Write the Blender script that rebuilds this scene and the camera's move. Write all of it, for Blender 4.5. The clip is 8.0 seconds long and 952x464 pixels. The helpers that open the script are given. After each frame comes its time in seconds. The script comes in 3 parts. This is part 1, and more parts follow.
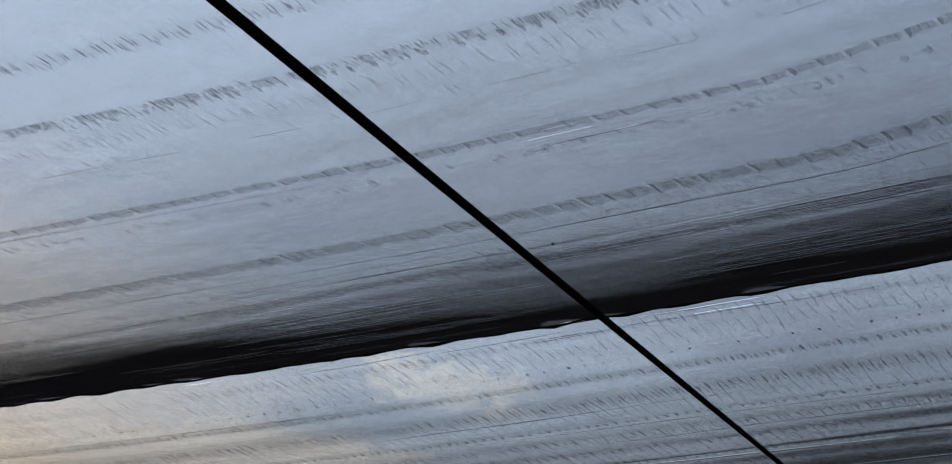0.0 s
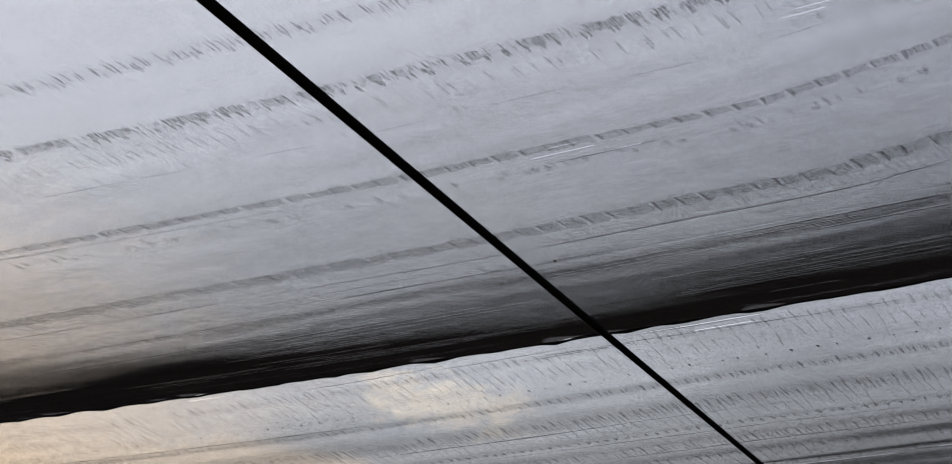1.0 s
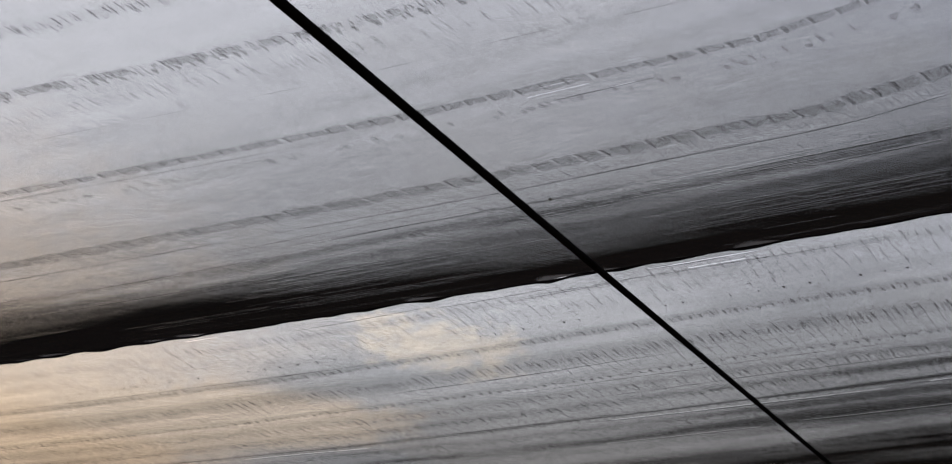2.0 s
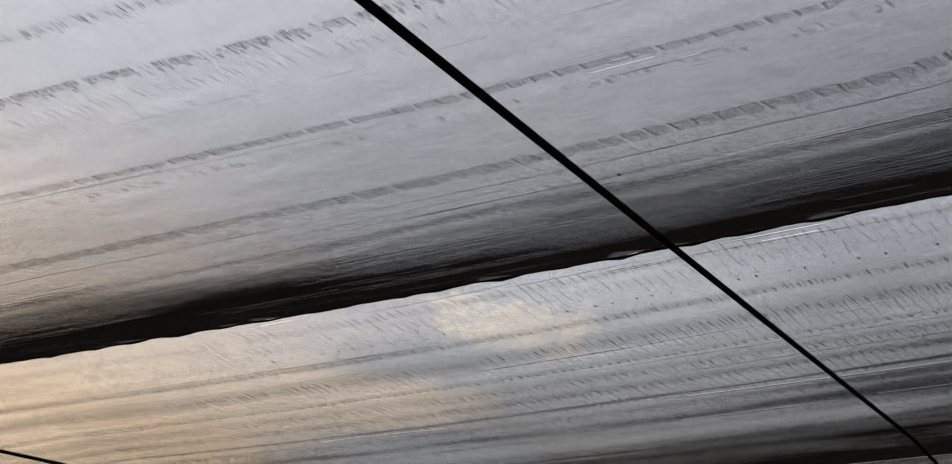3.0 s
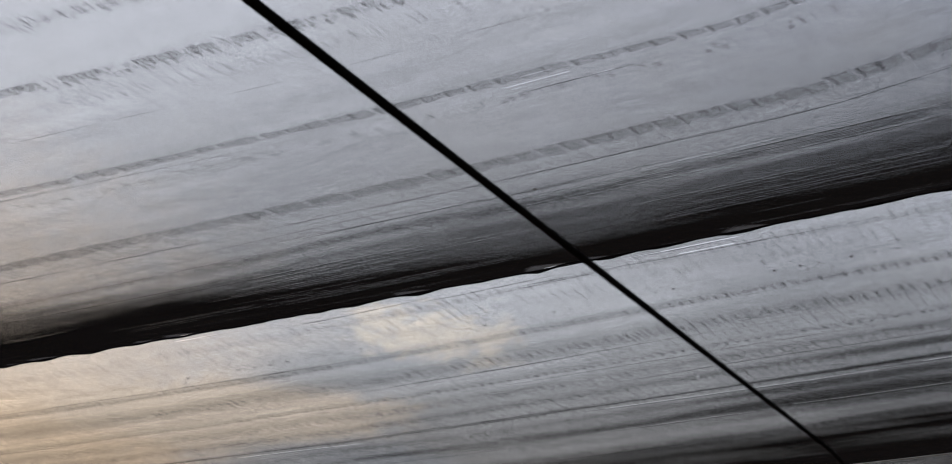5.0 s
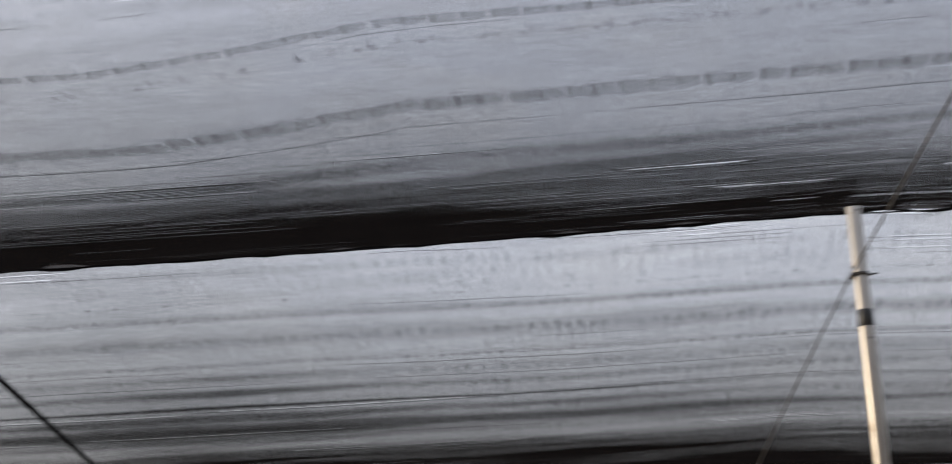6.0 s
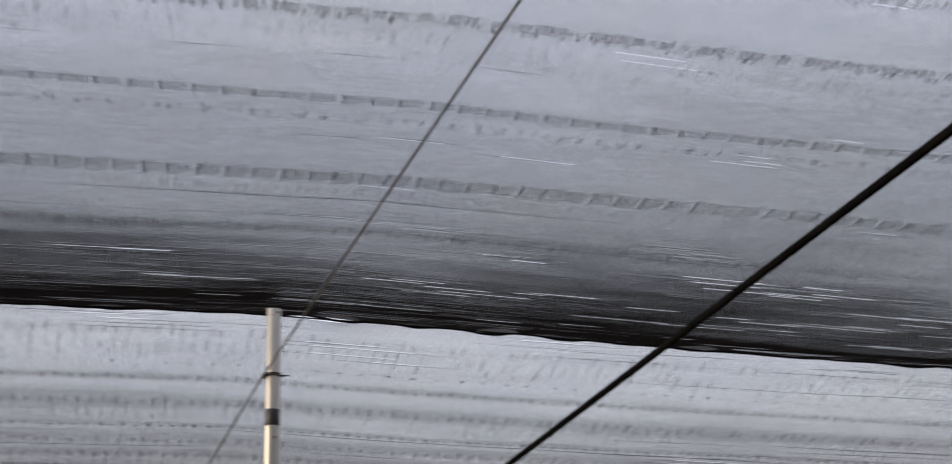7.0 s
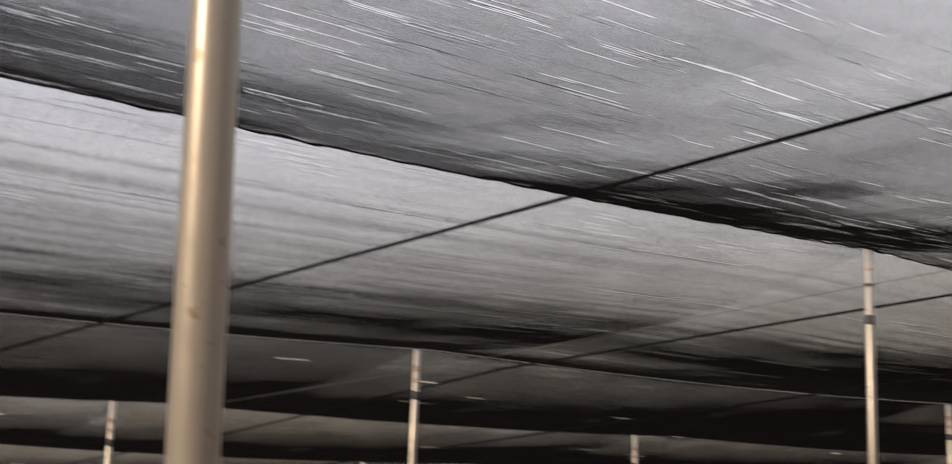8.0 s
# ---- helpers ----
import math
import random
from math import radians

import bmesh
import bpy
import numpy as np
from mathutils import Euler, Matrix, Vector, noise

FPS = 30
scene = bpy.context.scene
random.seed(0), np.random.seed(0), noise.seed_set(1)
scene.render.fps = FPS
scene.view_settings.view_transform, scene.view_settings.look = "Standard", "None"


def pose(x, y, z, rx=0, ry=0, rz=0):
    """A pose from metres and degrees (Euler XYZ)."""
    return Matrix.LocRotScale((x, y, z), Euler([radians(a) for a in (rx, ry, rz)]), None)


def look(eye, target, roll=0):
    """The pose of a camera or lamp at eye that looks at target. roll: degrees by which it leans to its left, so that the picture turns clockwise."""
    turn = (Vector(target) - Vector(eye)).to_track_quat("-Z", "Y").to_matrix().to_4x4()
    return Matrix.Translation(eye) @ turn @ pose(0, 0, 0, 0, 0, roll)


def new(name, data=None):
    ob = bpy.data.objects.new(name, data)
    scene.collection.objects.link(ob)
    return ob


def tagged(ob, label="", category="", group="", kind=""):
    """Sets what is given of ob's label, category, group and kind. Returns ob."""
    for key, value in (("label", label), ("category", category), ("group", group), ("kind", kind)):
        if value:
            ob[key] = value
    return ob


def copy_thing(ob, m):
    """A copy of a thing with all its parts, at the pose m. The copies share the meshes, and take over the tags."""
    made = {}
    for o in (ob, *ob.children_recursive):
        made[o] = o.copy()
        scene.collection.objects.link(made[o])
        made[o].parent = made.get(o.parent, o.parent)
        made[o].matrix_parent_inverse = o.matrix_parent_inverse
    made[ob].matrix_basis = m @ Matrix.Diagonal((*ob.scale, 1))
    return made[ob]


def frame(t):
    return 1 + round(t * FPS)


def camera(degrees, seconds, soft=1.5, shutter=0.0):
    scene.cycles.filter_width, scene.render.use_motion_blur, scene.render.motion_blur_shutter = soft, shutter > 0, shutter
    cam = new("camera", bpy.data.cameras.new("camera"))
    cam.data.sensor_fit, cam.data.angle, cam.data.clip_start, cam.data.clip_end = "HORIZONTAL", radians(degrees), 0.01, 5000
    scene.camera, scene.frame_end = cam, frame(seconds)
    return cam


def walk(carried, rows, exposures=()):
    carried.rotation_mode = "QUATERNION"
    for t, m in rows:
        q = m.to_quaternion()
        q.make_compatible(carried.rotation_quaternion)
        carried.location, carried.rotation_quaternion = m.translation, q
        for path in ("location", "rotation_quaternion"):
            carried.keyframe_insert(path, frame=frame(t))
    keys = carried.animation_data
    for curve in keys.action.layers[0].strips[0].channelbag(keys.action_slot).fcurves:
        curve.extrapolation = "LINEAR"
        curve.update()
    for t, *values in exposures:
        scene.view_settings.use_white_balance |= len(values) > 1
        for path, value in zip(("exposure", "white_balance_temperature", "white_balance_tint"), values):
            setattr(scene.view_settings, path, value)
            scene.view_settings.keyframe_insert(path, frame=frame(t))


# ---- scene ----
cam = camera(33.31, 8.0, soft=0.95, shutter=0.25)
walk(cam, [
    (0.0, pose(-0.064, 0.279, 1.625, 110.91, -1.02, 30.51)),
    (0.5, pose(-0.050, 0.248, 1.615, 111.28, -1.10, 30.11)),
    (1.0, pose(-0.043, 0.216, 1.595, 111.58, -1.12, 30.42)),
    (1.5, pose(-0.040, 0.192, 1.579, 110.92, -0.73, 29.93)),
    (2.0, pose(-0.037, 0.182, 1.573, 109.49, -0.69, 30.25)),
    (2.2, pose(-0.034, 0.184, 1.570, 109.23, -0.79, 30.83)),
    (3.3, pose(-0.038, 0.216, 1.580, 108.64, -0.21, 33.42)),
    (3.5, pose(-0.046, 0.225, 1.587, 108.58, -0.32, 32.72)),
    (4.0, pose(-0.047, 0.252, 1.592, 107.53, -0.31, 33.33)),
    (4.5, pose(-0.072, 0.286, 1.609, 107.39, -0.69, 33.78)),
    (5.0, pose(-0.038, 0.236, 1.599, 109.10, 0.84, 30.55)),
    (5.2, pose(-0.010, 0.208, 1.599, 108.93, 0.71, 27.78)),
    (6.3, pose(0.006, 0.028, 1.617, 110.26, 2.38, -2.32)),
    (6.5, pose(0.000, 0.000, 1.602, 111.52, 2.87, -5.76)),
    (7.0, pose(0.048, 0.013, 1.584, 112.38, 1.77, -15.91)),
    (7.3, pose(0.069, 0.019, 1.572, 109.79, 1.88, -23.04)),
    (7.5, pose(0.121, 0.022, 1.568, 107.22, 2.22, -29.66)),
    (7.7, pose(0.159, 0.001, 1.551, 105.26, 2.69, -34.97)),
    (8.0, pose(0.175, -0.050, 1.493, 102.78, 1.79, -42.71)),
], exposures=[
    (0.0, -0.56, 5300, 7), (0.5, -0.40, 6050, 10), (1.0, -0.3, 6150, 12), (2.2, -0.3, 6350, 13), (5.2, -0.35, 6150, 12),
    (6.3, 0.03, 6250, 12), (7.0, -0.18, 6250, 13), (7.5, -0.33, 6500, 15), (8.0, 0.05, 6750, 16)])

# ---------------------------------------------------------------- sky and sun
SUN_AZ, SUN_EL = radians(87), radians(13)      # azimuth counted to the left of +y


def heading(az, el):
    a, e = radians(az), radians(el)
    return Vector((-math.sin(a) * math.cos(e), math.cos(a) * math.cos(e), math.sin(e)))


class Graph:
    """Short-hand for wiring nodes."""

    def __init__(self, tree):
        self.tree = tree
        tree.nodes.clear()

    def node(self, kind, ins=()):
        n = self.tree.nodes.new(kind)
        self.wire(n, ins)
        return n

    def wire(self, n, ins):
        for key, value in dict(ins).items():
            if isinstance(value, bpy.types.NodeSocket):
                self.tree.links.new(value, n.inputs[key])
            else:
                n.inputs[key].default_value = value

    def calc(self, op, a, b=0.0, c=0.0, clamp=False):
        n = self.node("ShaderNodeMath", {0: a, 1: b, 2: c})
        n.operation, n.use_clamp = op, clamp
        return n.outputs[0]

    def distance(self, a, b):
        n = self.node("ShaderNodeVectorMath", {0: a, 1: b})
        n.operation = "DISTANCE"
        return n.outputs["Value"]

    def step(self, value, lo, hi, out_lo=0.0, out_hi=1.0):
        n = self.node("ShaderNodeMapRange", {0: value, 1: lo, 2: hi, 3: out_lo, 4: out_hi})
        n.interpolation_type = "SMOOTHSTEP"
        return n.outputs[0]

    def mix(self, fac, a, b):
        n = self.node("ShaderNodeMix")
        n.data_type = "RGBA"
        self.wire(n, {0: fac, 6: a, 7: b})
        return n.outputs[2]

    def noise(self, vec, scale, detail=4.0, rough=0.55, distort=0.0):
        return self.node("ShaderNodeTexNoise", {"Vector": vec, "Scale": scale, "Detail": detail, "Roughness": rough, "Distortion": distort}).outputs[0]

    def stretch(self, vec, sx, sy, sz):
        return self.node("ShaderNodeMapping", {"Vector": vec, "Scale": (sx, sy, sz)}).outputs[0]


world = bpy.data.worlds.new("evening_sky")
scene.world = world
world.use_nodes = True
g = Graph(world.node_tree)
way = g.node("ShaderNodeTexCoord").outputs["Generated"]
wx, wy, wz = g.node("ShaderNodeSeparateXYZ", {0: way}).outputs[:3]


def near_to(az, el, wide, soft, flat=1.0, tear=2.4):
    """1 within a round or flattened patch of sky, falling to 0; its rim torn by noise."""
    c = heading(az, el)
    tall = g.stretch(way, 1, 1, flat)
    d = g.distance(tall, (c.x, c.y, c.z * flat))
    ragged = g.calc("MULTIPLY_ADD", puff_noise, 0.6, g.calc("MULTIPLY", fine_noise, 0.6))
    torn = g.calc("MULTIPLY_ADD", g.calc("SUBTRACT", ragged, 0.6), -soft * tear, d)
    return g.step(torn, wide, max(wide - soft, 0.0))


cloud_noise = g.noise(g.stretch(way, 1, 1, 2.4), 9.0, 7.0, 0.6, 0.4)
fine_noise = g.noise(g.stretch(way, 1, 1, 2.2), 26.0, 6.0, 0.62, 0.3)
puff_noise = g.noise(g.stretch(way, 1, 1, 1.8), 75.0, 6.0, 0.65, 0.5)
col = g.mix(g.step(wz, 0.12, 0.55), (0.63, 0.63, 0.66, 1), (0.74, 0.77, 0.87, 1))
col = g.mix(g.calc("MULTIPLY", near_to(37, 24, 0.52, 0.42, 1.0, 0.4), 0.55), col, (0.92, 0.91, 0.93, 1))
col = g.mix(g.step(wz, 0.275, 0.11), col, (0.24, 0.195, 0.165, 1))
col = g.mix(g.calc("MULTIPLY", g.step(cloud_noise, 0.42, 0.68), 0.35), col, (0.78, 0.77, 0.78, 1))
col = g.mix(g.calc("MULTIPLY", near_to(54, 9, 0.40, 0.24, 1.5, 0.7), 0.95), col, (1.17, 0.93, 0.72, 1))
col = g.mix(g.calc("MULTIPLY", near_to(49, 10.8, 0.22, 0.14, 3.6, 0.8), 0.8), col, (1.24, 0.87, 0.54, 1))
col = g.mix(g.calc("MULTIPLY", near_to(36.0, 10.2, 0.11, 0.06, 3.0), 0.7), col, (0.50, 0.54, 0.62, 1))
col = g.mix(g.calc("MULTIPLY", near_to(39.5, 12.6, 0.14, 0.07, 6.0), 0.8), col, (1.15, 0.92, 0.70, 1))
col = g.mix(g.calc("MULTIPLY", near_to(37.0, 9.4, 0.05, 0.04, 5.0), 0.6), col, (0.95, 0.66, 0.42, 1))
col = g.mix(g.calc("MULTIPLY", near_to(35.2, 14.2, 0.075, 0.05, 4.0), 0.7), col, (0.56, 0.57, 0.61, 1))
for az, el, wide in ((34.0, 16.1, 0.024), (33.1, 15.6, 0.032), (31.6, 15.3, 0.034), (30.0, 15.3, 0.030)):
    col = g.mix(g.calc("MULTIPLY", near_to(az, el, wide * 1.15, 0.04, 1.9, 3.2), 0.68), col, (1.32, 1.15, 0.95, 1))
col = g.mix(g.calc("MULTIPLY", g.step(wx, 0.50, 0.90), 0.45), col, (0.33, 0.31, 0.295, 1))
sky = g.node("ShaderNodeTexSky")
sky.sky_type, sky.sun_disc = "NISHITA", False
sky.sun_elevation, sky.sun_rotation, sky.air_density, sky.dust_density = SUN_EL, -SUN_AZ, 1.5, 3.0
clear = g.node("ShaderNodeBackground", {0: sky.outputs[0], 1: 0.05})
cloudy = g.node("ShaderNodeBackground", {0: col, 1: 1.36})
both = g.node("ShaderNodeAddShader", {0: clear.outputs[0], 1: cloudy.outputs[0]})
g.node("ShaderNodeOutputWorld", {0: both.outputs[0]})

sun = new("sun", bpy.data.lights.new("sun", "SUN"))
sun.data.energy, sun.data.angle, sun.data.color = 4.5, radians(2.0), (1.0, 0.84, 0.62)
sun.matrix_world = look(heading(math.degrees(SUN_AZ), math.degrees(SUN_EL)) * 60, (0, 0, 0))


# ---------------------------------------------------------------- materials
def material(name):
    m = bpy.data.materials.new(name)
    m.use_nodes = True
    gr = Graph(m.node_tree)
    return m, gr, gr.node("ShaderNodeTexCoord").outputs["Object"]


def cloth_material():
    """Thin woven plastic net: mostly open, its yarn pale and letting light through."""
    m, gr, co = material("net_cloth")
    streak = gr.noise(gr.stretch(co, 1.2, 45, 1), 2.0, 5.0, 0.6)
    blotch = gr.noise(gr.stretch(co, 0.8, 1.6, 1), 1.7, 4.0, 0.5)
    weft = gr.noise(gr.stretch(co, 60, 1.1, 1), 1.6, 3.0, 0.5)
    crumple = gr.noise(gr.stretch(co, 16, 7, 1), 3.0, 6.0, 0.65, 0.6)
    dense = gr.calc("MULTIPLY_ADD", gr.step(streak, 0.35, 0.75), 0.012, 0.172)
    dense = gr.calc("ADD", dense, gr.calc("MULTIPLY", gr.step(crumple, 0.35, 0.72), 0.03))
    dense = gr.calc("ADD", dense, gr.calc("MULTIPLY", gr.step(blotch, 0.35, 0.7), 0.05))
    dense = gr.calc("ADD", dense, gr.calc("MULTIPLY", gr.step(weft, 0.5, 0.8), 0.025), clamp=True)
    yarn = gr.node("ShaderNodeBsdfTranslucent", {"Color": (0.42, 0.42, 0.43, 1)})
    face = gr.node("ShaderNodeBsdfDiffuse", {"Color": (0.30, 0.30, 0.31, 1)})
    solid = gr.node("ShaderNodeMixShader", {0: 0.5, 1: yarn.outputs[0], 2: face.outputs[0]})
    gap = gr.node("ShaderNodeBsdfTransparent", {"Color": (0.97, 0.97, 0.97, 1)})
    mix = gr.node("ShaderNodeMixShader", {0: dense, 1: gap.outputs[0], 2: solid.outputs[0]})
    gr.node("ShaderNodeOutputMaterial", {0: mix.outputs[0]})
    return m


def fold_material(name, thin, thick):
    """Net lying double in a pucker: darker, still letting some light through."""
    m, gr, co = material(name)
    n = gr.noise(co, 75.0, 4.0, 0.65)
    dark = gr.node("ShaderNodeBsdfDiffuse", {"Color": (0.05, 0.05, 0.055, 1)})
    gap = gr.node("ShaderNodeBsdfTransparent", {"Color": (0.9, 0.9, 0.9, 1)})
    mix = gr.node("ShaderNodeMixShader", {0: gr.step(n, 0.3, 0.7, thin, thick), 1: gap.outputs[0], 2: dark.outputs[0]})
    gr.node("ShaderNodeOutputMaterial", {0: mix.outputs[0]})
    return m


def shade_strip_material():
    """See-through dark strip added under the ribs, softening how the net darkens at low angles."""
    m, gr, co = material("grazing_shade_strip")
    n = gr.noise(gr.stretch(co, 3, 30, 1), 4.0, 3.0)
    dark = gr.node("ShaderNodeBsdfDiffuse", {"Color": (0.016, 0.0135, 0.0122, 1)})
    gap = gr.node("ShaderNodeBsdfTransparent", {"Color": (1, 1, 1, 1)})
    mix = gr.node("ShaderNodeMixShader", {0: gr.step(n, 0.3, 0.7, 0.36, 0.44), 1: gap.outputs[0], 2: dark.outputs[0]})
    gr.node("ShaderNodeOutputMaterial", {0: mix.outputs[0]})
    return m


def solid_material(name, dark, light, rough, scale, bump=0.0, metal=0.0, stretch=(1, 1, 1), spots=None, matte=False):
    m, gr, co = material(name)
    v = gr.stretch(co, *stretch)
    n1 = gr.noise(v, scale, 5.0, 0.6)
    n2 = gr.noise(co, scale * 7, 3.0, 0.6)
    base = gr.mix(gr.step(n1, 0.35, 0.68), (*dark, 1), (*light, 1))
    if spots:
        base = gr.mix(gr.calc("MULTIPLY", gr.step(n2, 0.60, 0.72), 0.75), base, (*spots, 1))
    rg = gr.calc("MULTIPLY_ADD", n2, 0.25, rough - 0.12)
    ins = {"Base Color": base, "Roughness": rg, "Metallic": metal}
    if bump:
        ins["Normal"] = gr.node("ShaderNodeBump", {"Height": n2, "Strength": 0.5, "Distance": bump}).outputs[0]
    p = gr.node("ShaderNodeBsdfDiffuse", {"Color": base}) if matte else gr.node("ShaderNodeBsdfPrincipled", ins)
    gr.node("ShaderNodeOutputMaterial", {0: p.outputs[0]})
    return m


CLOTH = cloth_material()
FOLD = fold_material("folded_net", 0.13, 0.38)
SOFT_FOLD = fold_material("slack_folded_net", 0.03, 0.15)
KNOT = fold_material("knotted_thread", 0.65, 0.95)
SLACK = fold_material("slack_pleated_net", 0.05, 0.20)
FIRM = fold_material("firm_pleated_net", 0.12, 0.38)
FAINT_FOLD = fold_material("faintly_gathered_net", 0.03, 0.12)
DEEP_FOLD = fold_material("deeper_folded_net", 0.20, 0.46)
YARN = solid_material("dark_yarn", (0.0095, 0.008, 0.0072), (0.015, 0.0125, 0.0112), 0.9, 3.0, matte=True)
SHADE_STRIP = shade_strip_material()
HEM = solid_material("black_hem", (0.006, 0.006, 0.006), (0.012, 0.012, 0.012), 0.8, 12.0, matte=True)
STEEL = solid_material("weathered_post_steel", (0.36, 0.345, 0.32), (0.50, 0.465, 0.41), 0.36, 5.0, 0.0004, 0.6, (1, 1, 0.25), (0.24, 0.17, 0.10))
TAPE = solid_material("black_tape", (0.012, 0.012, 0.013), (0.03, 0.03, 0.03), 0.5, 20.0)
RUST = solid_material("pinkish_rust_primer", (0.30, 0.19, 0.14), (0.44, 0.32, 0.26), 0.8, 14.0)
WIRE = solid_material("dull_tie_wire", (0.05, 0.05, 0.05), (0.12, 0.11, 0.10), 0.55, 30.0, 0.0, 0.6)
PALE_WIRE = solid_material("pale_ridge_wire", (0.20, 0.19, 0.17), (0.30, 0.28, 0.25), 0.45, 20.0, 0.0, 0.5)
PIPE = solid_material("black_polythene", (0.004, 0.004, 0.004), (0.008, 0.008, 0.008), 0.65, 6.0, matte=True)
SOIL = solid_material("dry_soil", (0.09, 0.065, 0.045), (0.17, 0.125, 0.085), 0.95, 1.3, 0.02, 0.0, (1, 1, 1), (0.06, 0.05, 0.03))
LEAF = solid_material("dead_leaf", (0.03, 0.02, 0.012), (0.06, 0.04, 0.02), 0.8, 40.0)


# ---------------------------------------------------------------- builders
def mesh_from(name, verts, faces, mat):
    me = bpy.data.meshes.new(name)
    me.from_pydata(verts, [], faces)
    me.materials.append(mat)
    return me


def part(name, bm, mat, parent, label=""):
    """Links a bmesh, or a ready mesh, as one object under a thing or a part."""
    if isinstance(bm, bpy.types.Mesh):
        me = bm
    else:
        me = bpy.data.meshes.new(name)
        bm.normal_update()
        bm.to_mesh(me)
        bm.free()
        me.materials.append(mat)
    ob = new(name, me)
    ob.parent = parent
    return tagged(ob, label=label)


def sweep(bm, pts, radius, sides=8, cap=True):
    """A round bar along a run of points; radius may be a list."""
    pts = [Vector(p) for p in pts]
    rad = radius if isinstance(radius, (list, tuple)) else [radius] * len(pts)
    rings = []
    for i, p in enumerate(pts):
        along = (pts[min(i + 1, len(pts) - 1)] - pts[max(i - 1, 0)]).normalized()
        side = along.cross(Vector((0.31, 0.17, 0.93))).normalized()
        up = side.cross(along)
        rings.append([bm.verts.new(p + (side * math.cos(a) + up * math.sin(a)) * rad[i])
                      for a in (2 * math.pi * j / sides for j in range(sides))])
    for a, b in zip(rings, rings[1:]):
        for j in range(sides):
            bm.faces.new((a[j], a[(j + 1) % sides], b[(j + 1) % sides], b[j])).smooth = True
    if cap:
        bm.faces.new(rings[0][::-1])
        bm.faces.new(rings[-1])


# ---------------------------------------------------------------- plan of the shade house
TOP = 3.5                                        # height of the ridges at the posts
RIDGES = [-11.5, -7.2, -2.93, 1.365, 5.344, 9.655, 14.06, 18.3, 22.6, 26.9]
RISE = [0, 0, 0, 0, 0, -0.05, 0.02, 0.0, 0.0, 0.0]   # how far each ridge lies off that height
SAGS = [0.22, 0.22, 0.22, 0.25, 0.208, 0.20, 0.20, 0.20, 0.20]
COLUMN, BAY, RIDGE_SAG = 0.878, 7.7, 0.054


def waves(count, lx, ly, seed):
    r = np.random.default_rng(seed)
    return [(2 * math.pi / (lx * r.uniform(0.6, 1.6)) * r.choice([-1, 1]), 2 * math.pi / (ly * r.uniform(0.6, 1.6)), r.uniform(0, 6.28)) for _ in range(count)]


SOFT, ROUGH, SCALLOP = waves(5, 3.2, 0.9, 3), waves(5, 1.3, 1.2, 5), waves(4, 0.30, 1.0, 8)


def sum_waves(ws, X, Y):
    return sum(np.sin(a * X + b * Y + c) for a, b, c in ws) / len(ws) ** 0.5


def ridge_height(k, X):
    w = ((X - COLUMN) / BAY) % 1.0
    return TOP + RISE[k] - 4 * RIDGE_SAG * w * (1 - w)


def net_height(k, X, Y):
    """Height of the net of bay k: a sagging cloth with slack waves, its edges scalloped between ties."""
    u = (Y - RIDGES[k]) / (RIDGES[k + 1] - RIDGES[k])
    z = ridge_height(k, X) * (1 - u) + ridge_height(k + 1, X) * u - 4 * SAGS[k] * u * (1 - u)
    bell = np.sin(np.pi * np.clip(u, 0, 1)) ** 0.7
    slack = 0.004 * np.clip((X - 1.5) / 2.5, 0, 1) if k == 3 else 0.0012
    z = z + bell * (0.0009 * sum_waves(SOFT, X, Y) + slack * sum_waves(ROUGH, X, Y))
    rim = 0.004 * (1 + sum_waves(SCALLOP, X, k * 1.7))
    loose = 0.003 * np.clip(sum_waves(SCALLOP, X * 0.8, k * 3.1 + 9) - 0.25, 0, 1)
    for post_x in (COLUMN, 8.55):                # lifted off beside the posts
        loose = loose + 0.020 * np.exp(-((X - post_x - 0.17) / 0.11) ** 2) * (k == 4)
    if k in (5, 6):
        for post_x in (8.45, 16.4):
            loose = loose + (0.008 if k == 5 else 0.018) * np.exp(-((np.abs(X - post_x) - 0.55) / 0.28) ** 2)
    width = RIDGES[k + 1] - RIDGES[k]
    z = z - rim * np.exp(-(1 - u) * width / 0.06) - (rim * 0.6 + loose) * np.exp(-u * width / 0.07)
    return z


SWAY_AT = (-4.2, -3.0, -2.1, -1.15, -0.8, -0.45, 0.7, 1.4, 2.1)
SWAY = ((2.80, (-0.14, -0.075, 0.01, 0.06, 0.04, 0.02, 0.017, 0.0, -0.035)),
        (3.29, (-0.15, -0.055, 0.0, 0.03, -0.03, -0.11, -0.11, -0.12, -0.16)),
        (3.78, (-0.08, -0.04, 0.0, 0.015, -0.06, -0.15, -0.165, -0.20, -0.24)))


def drift(k, X, y):
    """How far the stitched row at y sways across the bay as it runs along it."""
    if k == 4:
        return np.interp(X, (-6, -4, -2.3, -1.2, -0.2, 1.5, 3.5), (0.02, 0.0, -0.055, -0.05, -0.005, 0.015, -0.02))
    if k != 3:
        return 0.0 * X
    low, mid, high = (np.interp(X, SWAY_AT, row) for _, row in SWAY)
    u = np.clip((y - 2.80) / 0.49, 0, 1)
    v = np.clip((y - 3.29) / 0.49, 0, 1)
    return (low * (1 - u) + mid * u) * (1 - v) + high * v


